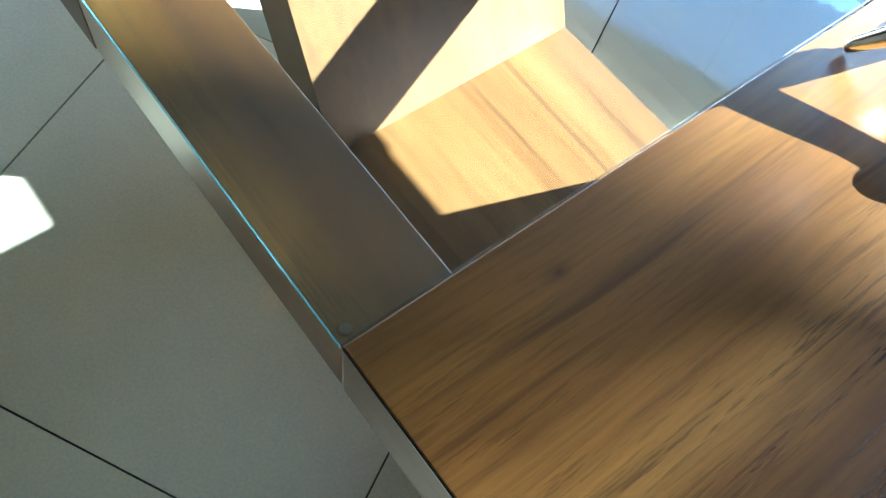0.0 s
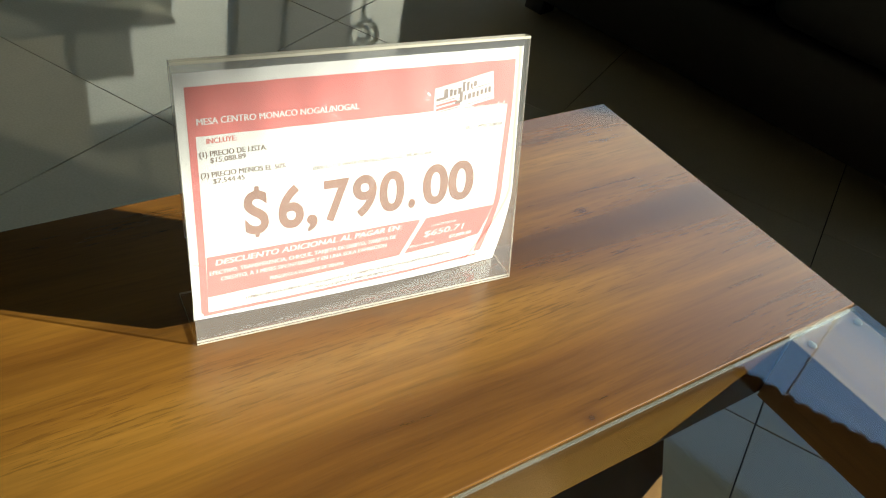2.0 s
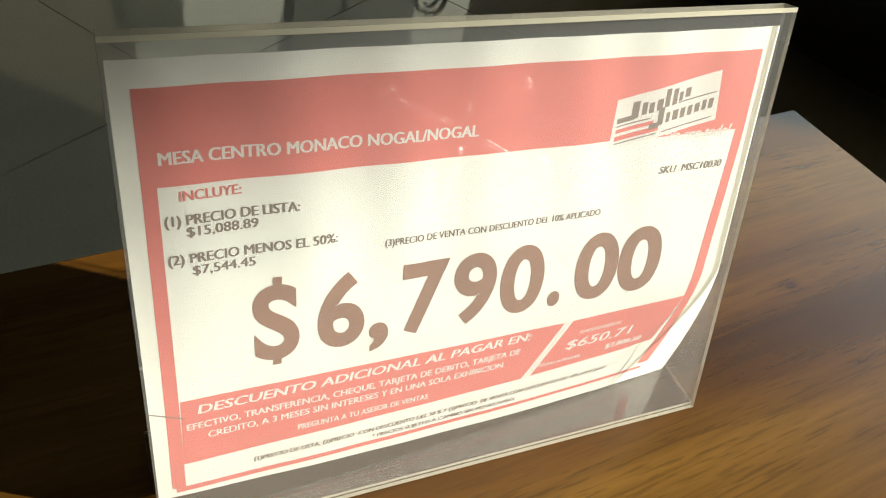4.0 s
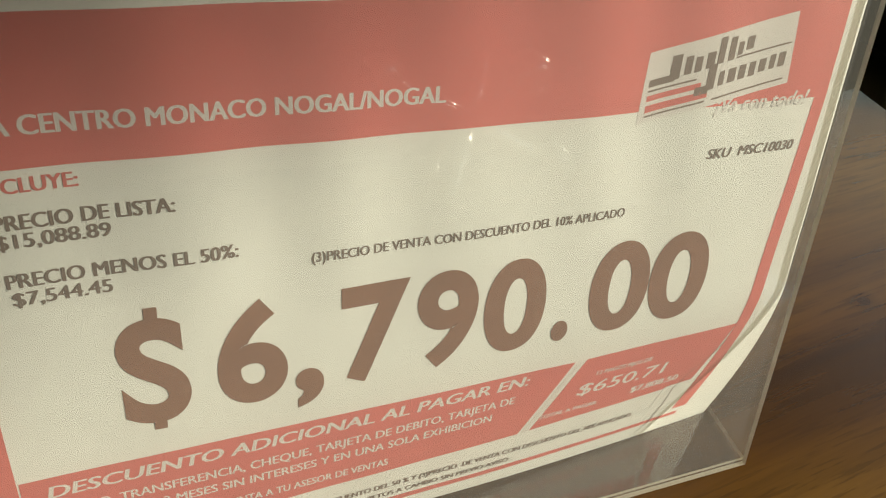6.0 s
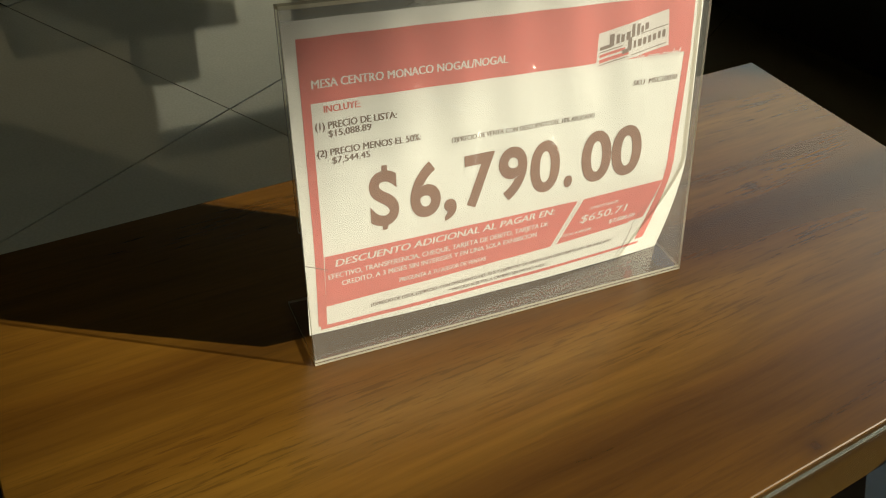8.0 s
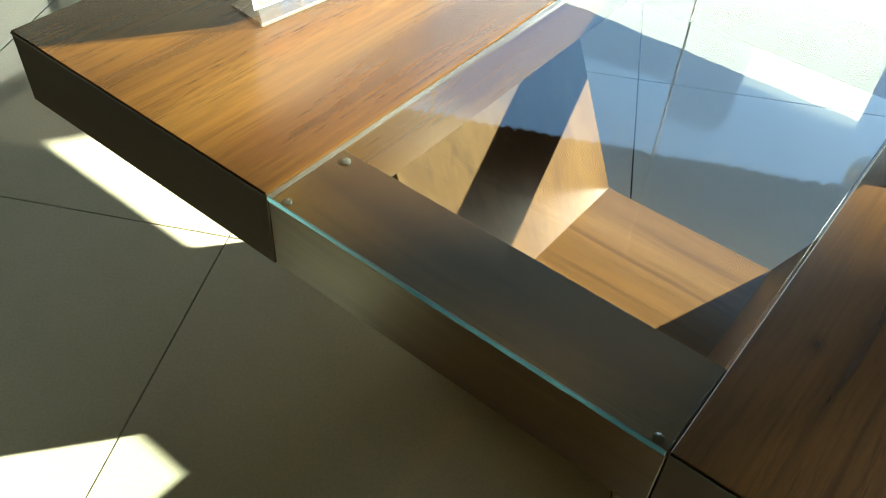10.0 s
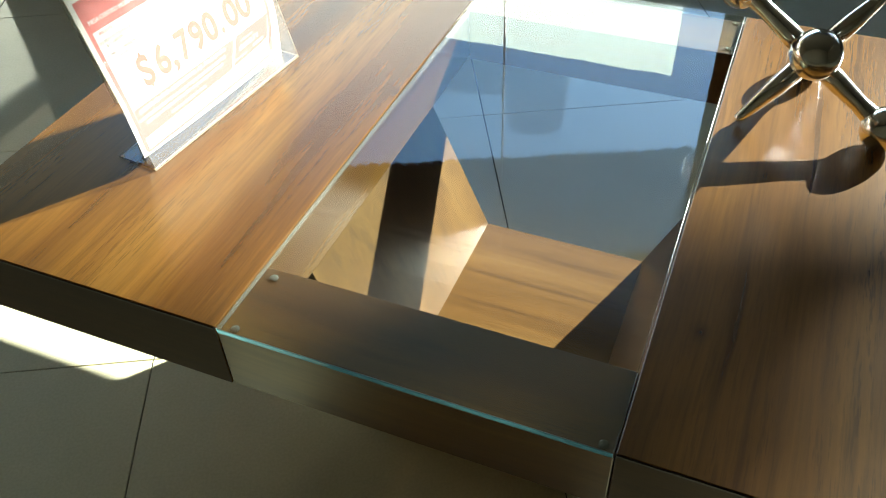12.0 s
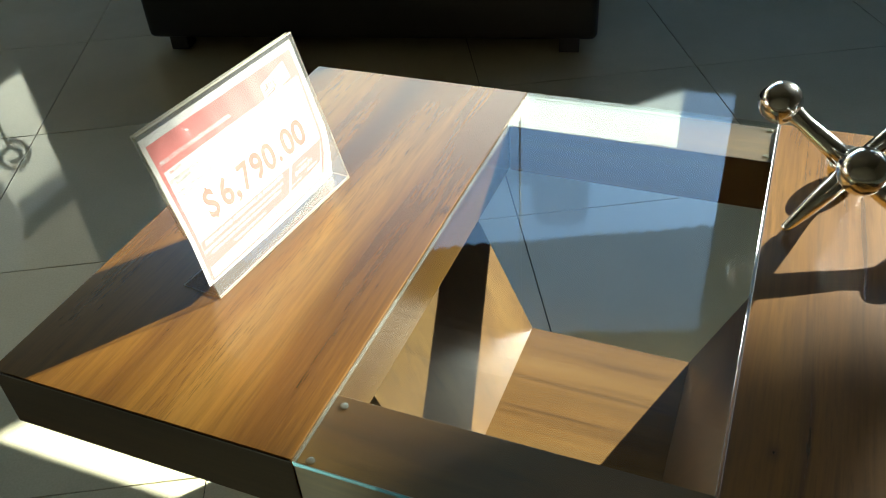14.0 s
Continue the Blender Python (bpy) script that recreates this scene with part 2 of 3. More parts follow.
def lathe(profile, start, end, steps=32, bm=None):
    """A round body: (distance along, radius) from start towards end."""
    bm = bm or bmesh.new()
    axis = (Vector(end) - Vector(start)).normalized()
    side = axis.orthogonal().normalized()
    other = axis.cross(side)
    rings = []
    for d, r in profile:
        ring = []
        for k in range(steps):
            a = 2 * math.pi * k / steps
            ring.append(bm.verts.new(Vector(start) + axis * d + (side * math.cos(a) + other * math.sin(a)) * r))
        rings.append(ring)
    for lo, hi in zip(rings, rings[1:]):
        for k in range(steps):
            bm.faces.new((lo[k], lo[(k + 1) % steps], hi[(k + 1) % steps], hi[k]))
    bm.faces.new(rings[0][::-1])
    bm.faces.new(rings[-1])
    bmesh.ops.recalc_face_normals(bm, faces=bm.faces)
    return bm


# ---- the shop: walls, window, ceiling ----
CEILING = 4.2


def head(x):
    """The sloping lower edge of the awning outside the shop window."""
    return float(np.interp(x, (-4.4, 0.25, 1.6, 4.6), (4.3, 2.80, 2.62, 2.6)))


structure("wall_south", box(-4.2, 5.2, -3.7, -3.5, -0.3, CEILING), WALL, "plain greyish painted shop wall behind the table", "wall")
for k, (y0, y1, z0, z1) in enumerate(((-3.5, 0.95, -0.3, CEILING), (3.2, 3.5, -0.3, CEILING), (0.95, 3.2, -0.3, 1.12), (0.95, 3.2, 2.1, CEILING))):
    structure("wall_west_%d" % (k + 1), box(-4.2, -4.0, y0, y1, z0, z1), WALL, "greyish painted shop wall round a side window", "wall")
structure("wall_east", box(5.0, 5.2, -3.5, 3.5, -0.3, CEILING), WALL, "plain greyish painted shop wall", "wall")
structure("wall_north_pillar", box(0.6, 1.2, 3.5, 3.72, -0.3, CEILING), WALL, "painted pillar between two shop windows", "pillar")
# Dark panel mirrored in the glass; its lower part is added to stop sun patches.
structure("wall_north_panel", box(0.26, 0.6, 3.5, 3.72, 0.95, CEILING), WALL, "painted panel beside the pillar, lower part added to block the sun", "wall")
# Unseen step, added to limit the sunbeam under the table.
structure("wall_north_step", box(2.24, 4.2, 3.5, 3.72, 1.5, 1.81), WALL, "unseen raised part added to the breast wall to trim the sunbeam", "wall")
structure("wall_north_sill", box(1.2, 4.2, 3.5, 3.72, -0.3, 1.5), WALL, "painted breast wall under the shop window", "wall")
structure("wall_north_low", box(-4.0, 0.6, 3.5, 3.72, -0.3, 0.95), WALL, "painted breast wall under the wide shop window", "wall")
# Added slope, not a known part: cuts low window light and its floor reflection.
structure("wall_north_slope", prism([(-4.0, 0.952), (-0.02, 0.952), (-1.35, 1.62), (-4.0, 1.62)], "y", 3.5, 3.6), WALL, "unseen sloping upstand added on the breast wall to block low light", "wall")
structure("wall_north_end", box(4.2, 5.2, 3.5, 3.72, -0.3, CEILING), WALL, "painted end of the window wall", "wall")
structure("wall_north_lintel", box(-4.2, 4.2, 3.5, 3.72, 4.0, CEILING), WALL, "painted lintel over the shop windows", "wall")
structure("ceiling", box(-4.2, 5.2, -3.7, 3.72, CEILING, CEILING + 0.3), CEIL, "plain light grey ceiling", "ceiling")


def window(name, x0, x1, z0, z1, mullions):
    w = tagged(new(name), "dark aluminium framed shop window", "window", "", "structure")
    for a, b, c, d in ((x0, x1, z0, z0 + 0.05), (x0, x1, z1 - 0.05, z1), (x0, x0 + 0.04, z0 + 0.05, z1 - 0.05), (x1 - 0.04, x1, z0 + 0.05, z1 - 0.05)):
        part("window_frame", box(a, b, 3.66, 3.71, c, d, 0.004), STEEL, w)
    for x in mullions:
        part("mullion", box(x - 0.003, x + 0.003, 3.605, 3.635, z0 + 0.05, z1 - 0.05, 0.004), STEEL, w)
    return w


window("window_1", -4.0, 0.26, 0.95, 4.0, (-0.92, -2.6))
window("window_2", 1.2, 4.2, 1.46, 4.0, ())

# Awning over the windows, with a scalloped lower edge.
bm = bmesh.new()
front, back = [], []
N_WAVE = 1056
for i in range(N_WAVE + 1):
    x = -4.3 + 8.8 * i / N_WAVE
    wave = 0.03 * abs(math.sin(math.pi * x / 0.1)) + 0.006 * math.sin(x * 9.0)
    for row, y in ((front, 3.78), (back, 3.79)):
        row.append((bm.verts.new((x, y, head(x) - wave)), bm.verts.new((x, y, 4.45))))
for row in (front, back):
    for (a, b), (c, d) in zip(row, row[1:]):
        bm.faces.new((a, c, d, b))
for i in range(N_WAVE):
    bm.faces.new((front[i][0], front[i + 1][0], back[i + 1][0], back[i][0]))
    bm.faces.new((front[i][1], front[i + 1][1], back[i + 1][1], back[i][1]))
bmesh.ops.recalc_face_normals(bm, faces=bm.faces)
awning = thing("awning", "dark cloth awning with scalloped edge over shop window", "awning")
part("valance", bm, AWNING, awning)
part("cover", box(-4.3, 4.5, 3.715, 3.795, 4.45, 4.47), AWNING, awning)

# Outside.
structure("ground", box(-400, 400, -400, 800, -0.5, -0.32), STREET, "grey asphalt street outside the shop", "street")
# Added self-lit plane that gives the glass and floor a white reflection.
BACKDROP_GLOW = Nodes("glowing_backdrop", Base_Color=(0.8, 0.8, 0.8), Emission_Color=(0.95, 1.0, 0.9), Emission_Strength=0.8).mat
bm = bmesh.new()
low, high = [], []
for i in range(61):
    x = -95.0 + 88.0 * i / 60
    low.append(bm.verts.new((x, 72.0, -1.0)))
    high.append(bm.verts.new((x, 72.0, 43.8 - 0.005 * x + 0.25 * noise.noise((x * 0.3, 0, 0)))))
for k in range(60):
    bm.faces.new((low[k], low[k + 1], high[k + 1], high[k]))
structure("backdrop", bm, BACKDROP_GLOW, "added glowing plane standing in for the pale distance under blue sky", "backdrop")

# Pale sunlit building across the side street.
FACADE = plain("pale_render", (0.68, 0.64, 0.52), 0.9)
house = thing("side_street_building", "pale rendered flat-roofed building across the side street", "building", (-14.0, 12.0, -0.32))
part("wall", box(-2.0, 2.0, -10.0, 12.0, 0.0, 7.6), FACADE, house)
part("roof", box(-2.1, 2.1, -10.1, 12.1, 7.6, 7.8, 0.02), STREET, house)
for y in range(-8, 12, 3):
    for z in (1.0, 3.9):
        pane = part("window", box(1.98, 2.02, y, y + 1.1, z, z + 1.4), STEEL, house)
        part("sill", box(1.98, 2.1, y - 0.05, y + 1.15, z - 0.08, z - 0.005), FACADE, pane)

# Unseen tree, added so that its crown filters the sun on one table end.
BARK = plain("grey_bark", (0.12, 0.09, 0.065), 0.9)
LEAF = Nodes("green_leaf", Base_Color=(0.06, 0.1, 0.03), Roughness=0.6)
LEAF.link(LEAF.ramp(LEAF.add("NewGeometry").outputs["Random Per Island"], (0.0, (0.045, 0.075, 0.02)), (1.0, (0.1, 0.13, 0.04))), LEAF.bsdf.inputs["Base Color"])
tree = thing("added_shade_tree", "unseen broad leafy tree added outside the shop to filter the sun", "tree", (9.6, 11.3, -0.32))
part("trunk", lathe([(0, 0.2), (0.4, 0.16), (3.0, 0.13), (5.6, 0.1), (7.6, 0.05), (8.6, 0.02)], (0, 0, 0), (-0.03, 0, 1), 16), BARK, tree, "", True)
rnd = random.Random(7)
crown = bmesh.new()
for k in range(9):
    a = rnd.uniform(0, 6.28)
    part("limb", lathe([(0, 0.06), (1.2, 0.04), (2.1, 0.012)], (-0.1, 0, 4.4 + 0.45 * k), (2 * math.cos(a), 1.4 * math.sin(a), 6.6 + 0.4 * k), 10), BARK, tree, "", True)
for k in range(25000):
    y, f = rnd.uniform(-1.3, 1.3), rnd.random() ** 1.5
    lean = 0.51 * (y + 0.3)
    if k < 15000:
        x = rnd.uniform(-4.6, 2.4)
        low = float(np.interp(x + 9.6 - 0.58 * (y + 0.3), (5.5, 6.05, 6.4, 6.6, 6.85, 7.2, 9.0), (6.5, 6.425, 6.385, 6.22, 6.13, 6.04, 5.72))) + 0.04 * noise.noise((x * 1.7, y * 1.7, 0))
        top = 3.3 * math.sqrt(max(0.0, 1 - ((x + 1.1) / 3.6) ** 2)) * (1 - 0.25 * (y / 1.3) ** 2)
    else:  # an added bough, hung lower to keep sun off the floor
        x = rnd.uniform(-7.0, -4.15) + 0.58 * (y + 0.3)
        low = 4.3 + 0.12 * noise.noise((x * 1.7, y * 1.7, 3))
        top = 3.2 * (1 - 0.25 * (y / 1.3) ** 2)
    p = Vector((x, y, low + lean + f * top))
    u = Vector((rnd.gauss(0, 1), rnd.gauss(0, 1), rnd.gauss(0, 0.6))).normalized() * rnd.uniform(0.06, 0.1)
    v = u.orthogonal().normalized() * rnd.uniform(0.03, 0.045)
    crown.faces.new([crown.verts.new(p + q) for q in (-u, v, u, -v)])
part("limb", lathe([(0, 0.09), (3.0, 0.06), (6.2, 0.015)], (-0.1, 0, 5.4), (-6.6, 0.1, 6.0), 10), BARK, tree, "", True)
tagged(part("crown", crown, LEAF.mat, tree), kind="stuff")

# ---- coffee table ----
H = 0.4265
table = thing("coffee_table", "walnut coffee table with clear glass centre panel", "coffee table")
BOX_H = 0.09
EDGE = 0.0012
for x0, x1, mat in ((-0.4, -0.001, WOOD_Y), (0.401, 0.8, WOOD_Y2)):
    bm = box(x0, x1, 0.0, 0.8, H - BOX_H, H, EDGE)
    bm.normal_update()
    # Faces turned along y take the shaded walnut copy.
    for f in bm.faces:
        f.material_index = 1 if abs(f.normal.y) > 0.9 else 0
    side = part("side_box", bm, [mat, WOOD_SHADED], table)
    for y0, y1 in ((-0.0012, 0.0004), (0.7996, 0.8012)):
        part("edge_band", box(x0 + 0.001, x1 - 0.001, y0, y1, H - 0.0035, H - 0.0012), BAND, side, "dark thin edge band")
for y0, y1, z0 in ((0.001, 0.1, H - BOX_H + 0.001), (0.7, 0.799, 0.3335)):
    part("rail", box(0.0, 0.4, y0, y1, z0, H - 0.0088, EDGE), WOOD_XD, table, "dark walnut cross rail under the glass")

bm = box(0.001, 0.399, -0.001, 0.801, H - 0.0068, H - 0.0004, 0.0007, 2)
bm.normal_update()
for f in bm.faces:
    f.material_index = 0 if abs(f.normal.z) > 0.97 else 1 if f.normal.y < -0.9 else 3 if f.normal.y < -0.2 else 2
glass = part("glass_top", bm, [GLASS, GLASS_EDGE, GLASS_GLARE, GLASS_HIGHLIGHT], table, "clear glass panel with green edges")
for x in (0.0145, 0.3885):
    for y in (0.0105, 0.0865, 0.7135, 0.7895) if x < 0.2 else (0.0105, 0.7135, 0.7895):
        part("bumper", lathe([(0, 0.0048), (0.0012, 0.005), (0.0019, 0.004)], (x, y, H - 0.0088), (x, y, H), 20), RUBBER, table, "clear round rubber bumper", True)

ZB = 0.07
Y0, Y1 = 0.214, 0.614
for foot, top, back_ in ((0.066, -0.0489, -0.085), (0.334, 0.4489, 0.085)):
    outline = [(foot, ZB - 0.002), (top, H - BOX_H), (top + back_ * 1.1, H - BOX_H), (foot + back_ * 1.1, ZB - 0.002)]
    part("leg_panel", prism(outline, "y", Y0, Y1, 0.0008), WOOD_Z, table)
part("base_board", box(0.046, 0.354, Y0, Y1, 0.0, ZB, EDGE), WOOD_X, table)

# ---- chrome jack ornament ----
JC, JL, JT = (0.4906, 0.5635, 0.5104), 0.1195, 0.111
BALL = 0.0272
jack = thing("jack_sculpture", "polished chrome oversized toy jack ornament on walnut top", "ornament", JC)


def lumpy(bm, centre):
    """Slightly hammered look on the round ends."""
    for v in bm.verts:
        d = (v.co - centre)
        v.co = centre + d * (1 + 0.045 * noise.noise(d * 55))
    return bm


for down, ends in (((0.8196, -0.3185, -0.4763), ("ball", "ball")), ((0.0205, 0.8666, -0.4986), ("ball", "ball")), ((-0.5901, -0.411, -0.6949), ("tip", "tip"))):
    down = Vector(down).normalized()
    for way, end in ((down, ends[0]), (-down, ends[1])):
        if end == "ball":
            part("arm", lathe([(0.0, 0.0135), (JL * 0.35, 0.0125), (JL * 0.66, 0.0105), (JL * 0.78, 0.0118), (JL * 0.9, 0.016)], (0, 0, 0), way), CHROME, jack, "", True)
            b = bmesh.new()
            bmesh.ops.create_uvsphere(b, u_segments=32, v_segments=20, radius=BALL)
            bmesh.ops.translate(b, verts=b.verts, vec=way * JL)
            part("ball", lumpy(b, way * JL), CHROME, jack, "", True)
        else:
            part("arm", lathe([(0.0, 0.0135), (JT * 0.5, 0.0115), (JT * 0.95, 0.0065), (JT * 0.985, 0.006), (JT, 0.0045)], (0, 0, 0), way), CHROME, jack, "", True)

# ---- price sign ----
SO = Vector((-0.2075, 0.1885, H))
SU, SV, SN = Vector((0.1108, 0.9938, 0.0)), Vector((-0.2666, 0.0297, 0.9634)), Vector((0.9574, -0.1067, 0.2682))
SW, SH = 0.2933, 0.2252
holder = thing("sign_holder", "clear acrylic slanted sign holder standing on walnut top", "sign holder")
FOOT = Vector((-0.9938, 0.1108, 0.0))


def slab(corner, a, b, n, bevel=0.0005):
    """A thin plate from a corner along two edges, with thickness n; its rim takes the second material."""
    bm = bmesh.new()
    corners = [corner, corner + a, corner + a + b, corner + b]
    lo = [bm.verts.new(c) for c in corners]
    hi = [bm.verts.new(c + n) for c in corners]
    bm.faces.new(lo[::-1])
    bm.faces.new(hi)
    for i in range(4):
        j = (i + 1) % 4
        bm.faces.new((lo[i], lo[j], hi[j], hi[i])).material_index = 1
    bmesh.ops.recalc_face_normals(bm, faces=bm.faces)
    return bm


ACR, ACR2 = [ACRYLIC, ACRYLIC_EDGE], [ACRYLIC_CLEAR, ACRYLIC_EDGE]
T = 0.0022
lift = Vector((0, 0, 0.0006))
panels = [part("front_panel", slab(SO + lift, SU * SW, SV * SH, -SN * T), ACR, holder),
          part("foot", slab(SO + lift + FOOT * 0.0025, SU * SW, FOOT * 0.058, Vector((0, 0, T))), ACR2, holder),
          part("back_flap", slab(SO + lift + SV * (SH * 0.41) - SN * 0.0062, SU * SW, SV * (SH * 0.59), -SN * T), ACR2, holder),
          part("top_fold", slab(SO + lift + SV * (SH - 0.0002) - SN * 0.0, SU * SW, -SN * 0.0084, SV * T), ACR, holder)]


def paper_off(u, v):
    """How far the sheet lies behind the front panel: it curls back below the flap, more to one side."""
    k = min(max((0.092 - v) / 0.092, 0.0), 1.0) ** 1.4
    fade = min(max((v - 0.09) / 0.05, 0.0), 1.0)
    ripple = fade * (0.0009 * noise.noise((u * 34, v * 7, 0.3)) + 0.0003 * math.sin(u * 150 + v * 25) * (0.3 + v * 3)) + 0.0004 * noise.noise((u * 30, v * 22, 0))
    return -0.0038 + ripple - k * (0.010 + 0.018 * min(max(u / 0.29, 0), 1) ** 2)


def on_paper(u, v, lift=0.0):
    return SO + SU * u + SV * v + SN * (paper_off(u, v) + lift)


sheet = thing("price_sheet", "printed paper price sheet with red borders, creased and curled", "price sign")


def paper_patch(name, corners, material, lift, parent, label="", nu=None, nv=None):
    """A printed patch with the corners (u, v) in mm, bottom left first, counter-clockwise, following the sheet."""
    (a, b, c, d) = [Vector((p[0] / 1000, p[1] / 1000)) for p in corners]
    nu = nu or max(2, int((b - a).length / 0.0025))
    nv = nv or max(2, int((d - a).length / 0.004))
    bm = bmesh.new()
    grid = []
    for j in range(nv + 1):
        row = []
        for i in range(nu + 1):
            s, t = i / nu, j / nv
            p = a.lerp(b, s).lerp(d.lerp(c, s), t)
            row.append(bm.verts.new(on_paper(p.x, p.y, lift)))
        grid.append(row)
    for r0, r1 in zip(grid, grid[1:]):
        for i in range(nu):
            bm.faces.new((r0[i], r0[i + 1], r1[i + 1], r1[i]))
    return part(name, bm, material, parent, label, True)


paper = paper_patch("paper", [(1.2, 17), (290.5, 8), (290, 218.7), (1.6, 219)], PAPER, 0.0, sheet, "white creased paper")
L1, L2, L3 = 0.00007, 0.00012, 0.00017
RIN = 277.8
paper_patch("red_header", [(8.6, 172.2), (RIN + 5.5, 170.2), (283, 208.6), (8.6, 209)], RED, L1, sheet)
paper_patch("red_border", [(7.4, 22.5), (13.2, 22.5), (13.9, 172.2), (8.6, 172.2)], RED, L1, sheet)
paper_patch("red_border", [(272.5, 76.5), (278.5, 78), (RIN + 5.5, 170.2), (RIN, 170.2)], RED, L1, sheet)
paper_patch("red_footer", [(13.2, 37.0), (182, 40), (199.5, 74.4), (14.0, 74.2)], RED, L1, sheet)
paper_patch("red_footer", [(187, 40.5), (263, 44), (272.5, 76.5), (204.5, 74.6)], RED, L1, sheet)
paper_patch("red_border", [(263, 24), (271, 24), (278.5, 78), (272.5, 76.5)], RED, L1, sheet)
paper_patch("red_border", [(9, 19.4), (268, 18.5), (268, 21), (9, 22.5)], RED, L1, sheet)
paper_patch("swoosh", [(183.4, 40), (185.6, 40), (203.0, 74.6), (201.0, 74.5)], INK_WHITE, L1, sheet)



def letters(name, text, u, v, width, height, material, bold=0.0, slant=0.0, lift=L2, rise=0.0, parent=None):
    """Flat printed letters on the sheet: baseline start (u, v), width and capital height in mm."""
    cu = bpy.data.curves.new(name, 'FONT')
    cu.body = text
    cu.size = 1.0
    cu.offset = bold if height > 10 else 0.0
    cu.resolution_u = 8 if height > 10 else 3
    tmp = new(name, cu)
    bpy.context.view_layer.update()
    data = bpy.data.meshes.new_from_object(tmp.evaluated_get(bpy.context.evaluated_depsgraph_get()))
    bpy.data.objects.remove(tmp)
    bpy.data.curves.remove(cu)
    if height > 10:
        bm = bmesh.new()
        bm.from_mesh(data)
        for axis in (0, 1):
            for k in range(-4, 16):
                no = (1, 0, 0) if axis == 0 else (0, 1, 0)
                bmesh.ops.bisect_plane(bm, geom=[*bm.verts, *bm.edges, *bm.faces], plane_co=tuple(v * k * 0.08 for v in no), plane_no=no)
        bm.to_mesh(data)
        bm.free()
    xs = [p.co.x for p in data.vertices]
    x0, x1 = min(xs), max(xs)
    sx = width / (x1 - x0) / 1000
    sy = height / 0.69 / 1000
    bm = bmesh.new()
    for k in (0,) if height > 10 else (-1, 0, 1):
        old = len(bm.verts)
        bm.from_mesh(data)
        bm.verts.ensure_lookup_table()
        for p in bm.verts[old:]:
            x, y = (p.co.x - x0) * sx + k * bold * sy * 0.7, p.co.y * sy
            p.co = on_paper(u / 1000 + x + slant * y, v / 1000 + y + rise * x, lift + k * 0.000012)
    bm.to_mesh(data)
    bm.free()
    data.materials.append(material)
    ob = new(name, data)
    ob.parent = parent or sheet
    return ob


letters("printed_line", "MESA CENTRO MONACO NOGAL/NOGAL", 15.4, 180.6, 125.3, 4.9, INK_WHITE, 0.05, rise=-0.008)
letters("printed_line", "INCLUYE:", 21.3, 166.0, 22.3, 4.0, RED, 0.05)
letters("printed_line", "(1) PRECIO DE LISTA:", 15.3, 156.2, 50.3, 4.2, INK_SMALL, 0.05)
letters("printed_line", "$15,088.89", 22.8, 151.2, 26.6, 4.0, INK_SMALL, 0.045)
letters("printed_line", "(2) PRECIO MENOS EL 50%:", 15.2, 139.8, 65.8, 4.2, INK_SMALL, 0.05)
letters("printed_line", "$7,544.45", 23.8, 134.5, 23.8, 4.0, INK_SMALL, 0.045)
letters("printed_line", "(3)PRECIO DE VENTA CON DESCUENTO DEL 10% APLICADO", 101.8, 134.3, 106.2, 3.2, INK_SMALL, 0.035)
letters("printed_line", "SKU  MSC10030", 236.8, 151.8, 36.6, 3.6, INK_SMALL, 0.045, slant=0.15)
for glyph, u0, u1 in (("S", 45.4, 64.6), ("6", 72.4, 93.4), (",", 95.6, 104.6), ("7", 110.4, 132.6), ("9", 135.3, 156.4),
                      ("0", 158.8, 182.0), (".", 185.8, 192.4), ("0", 199.2, 223.6), ("0", 223.9, 248.9)):
    letters("price_figure", glyph, u0, 89.2, u1 - u0, 33.6, INK, 0.03)
for stub in ([(53.0, 84.6), (56.6, 84.6), (56.8, 91.5), (53.2, 91.5)], [(54.0, 121.0), (57.6, 121.0), (57.8, 127.8), (54.2, 127.8)]):
    paper_patch("price_figure", stub, INK, L2 + 0.00002, sheet)
letters("printed_line", "DESCUENTO ADICIONAL AL PAGAR EN:", 20.8, 65.6, 160.0, 4.9, INK_WHITE, 0.05, slant=0.2, rise=0.012)
letters("printed_line", "EFECTIVO, TRANSFERENCIA, CHEQUE, TARJETA DE DEBITO, TARJETA DE", 15.8, 57.2, 161.0, 3.7, INK_WHITE, 0.035, rise=0.012)
letters("printed_line", "CREDITO, A 3 MESES SIN INTERESES Y EN UNA SOLA EXHIBICION", 24.4, 50.6, 144.0, 3.7, INK_WHITE, 0.035, rise=0.012)
letters("printed_line", "PREGUNTA A TU ASESOR DE VENTAS", 64.2, 42.4, 64.5, 3.4, INK_WHITE, 0.035, rise=0.005)
letters("printed_line", "(1)PRECIO DE LISTA, (2)PRECIO  CON DESCUENTO DEL 50 % Y (3)PRECIO  DE VENTA CON DESCUENTO DEL 10% APLICADO.", 44.0, 28.0, 195.0, 2.7, INK_SMALL, 0.05, rise=0.008)
letters("printed_line", "* PRECIOS SUJETOS A CAMBIO SIN PREVIO AVISO.", 101.4, 23.6, 80.5, 2.5, INK_SMALL, 0.05)
letters("printed_line", "$650.71", 204.4, 54.5, 39.8, 6.2, INK_WHITE, 0.02, slant=0.2, rise=0.03)
letters("printed_line", "TOTAL A PAGAR", 190.0, 45.6, 26.0, 2.2, INK_WHITE, 0.05, rise=0.02)
letters("printed_line", "12 PAGOS FIJOS DE", 211.0, 64.4, 25.0, 2.2, INK_WHITE, 0.035, rise=0.03)
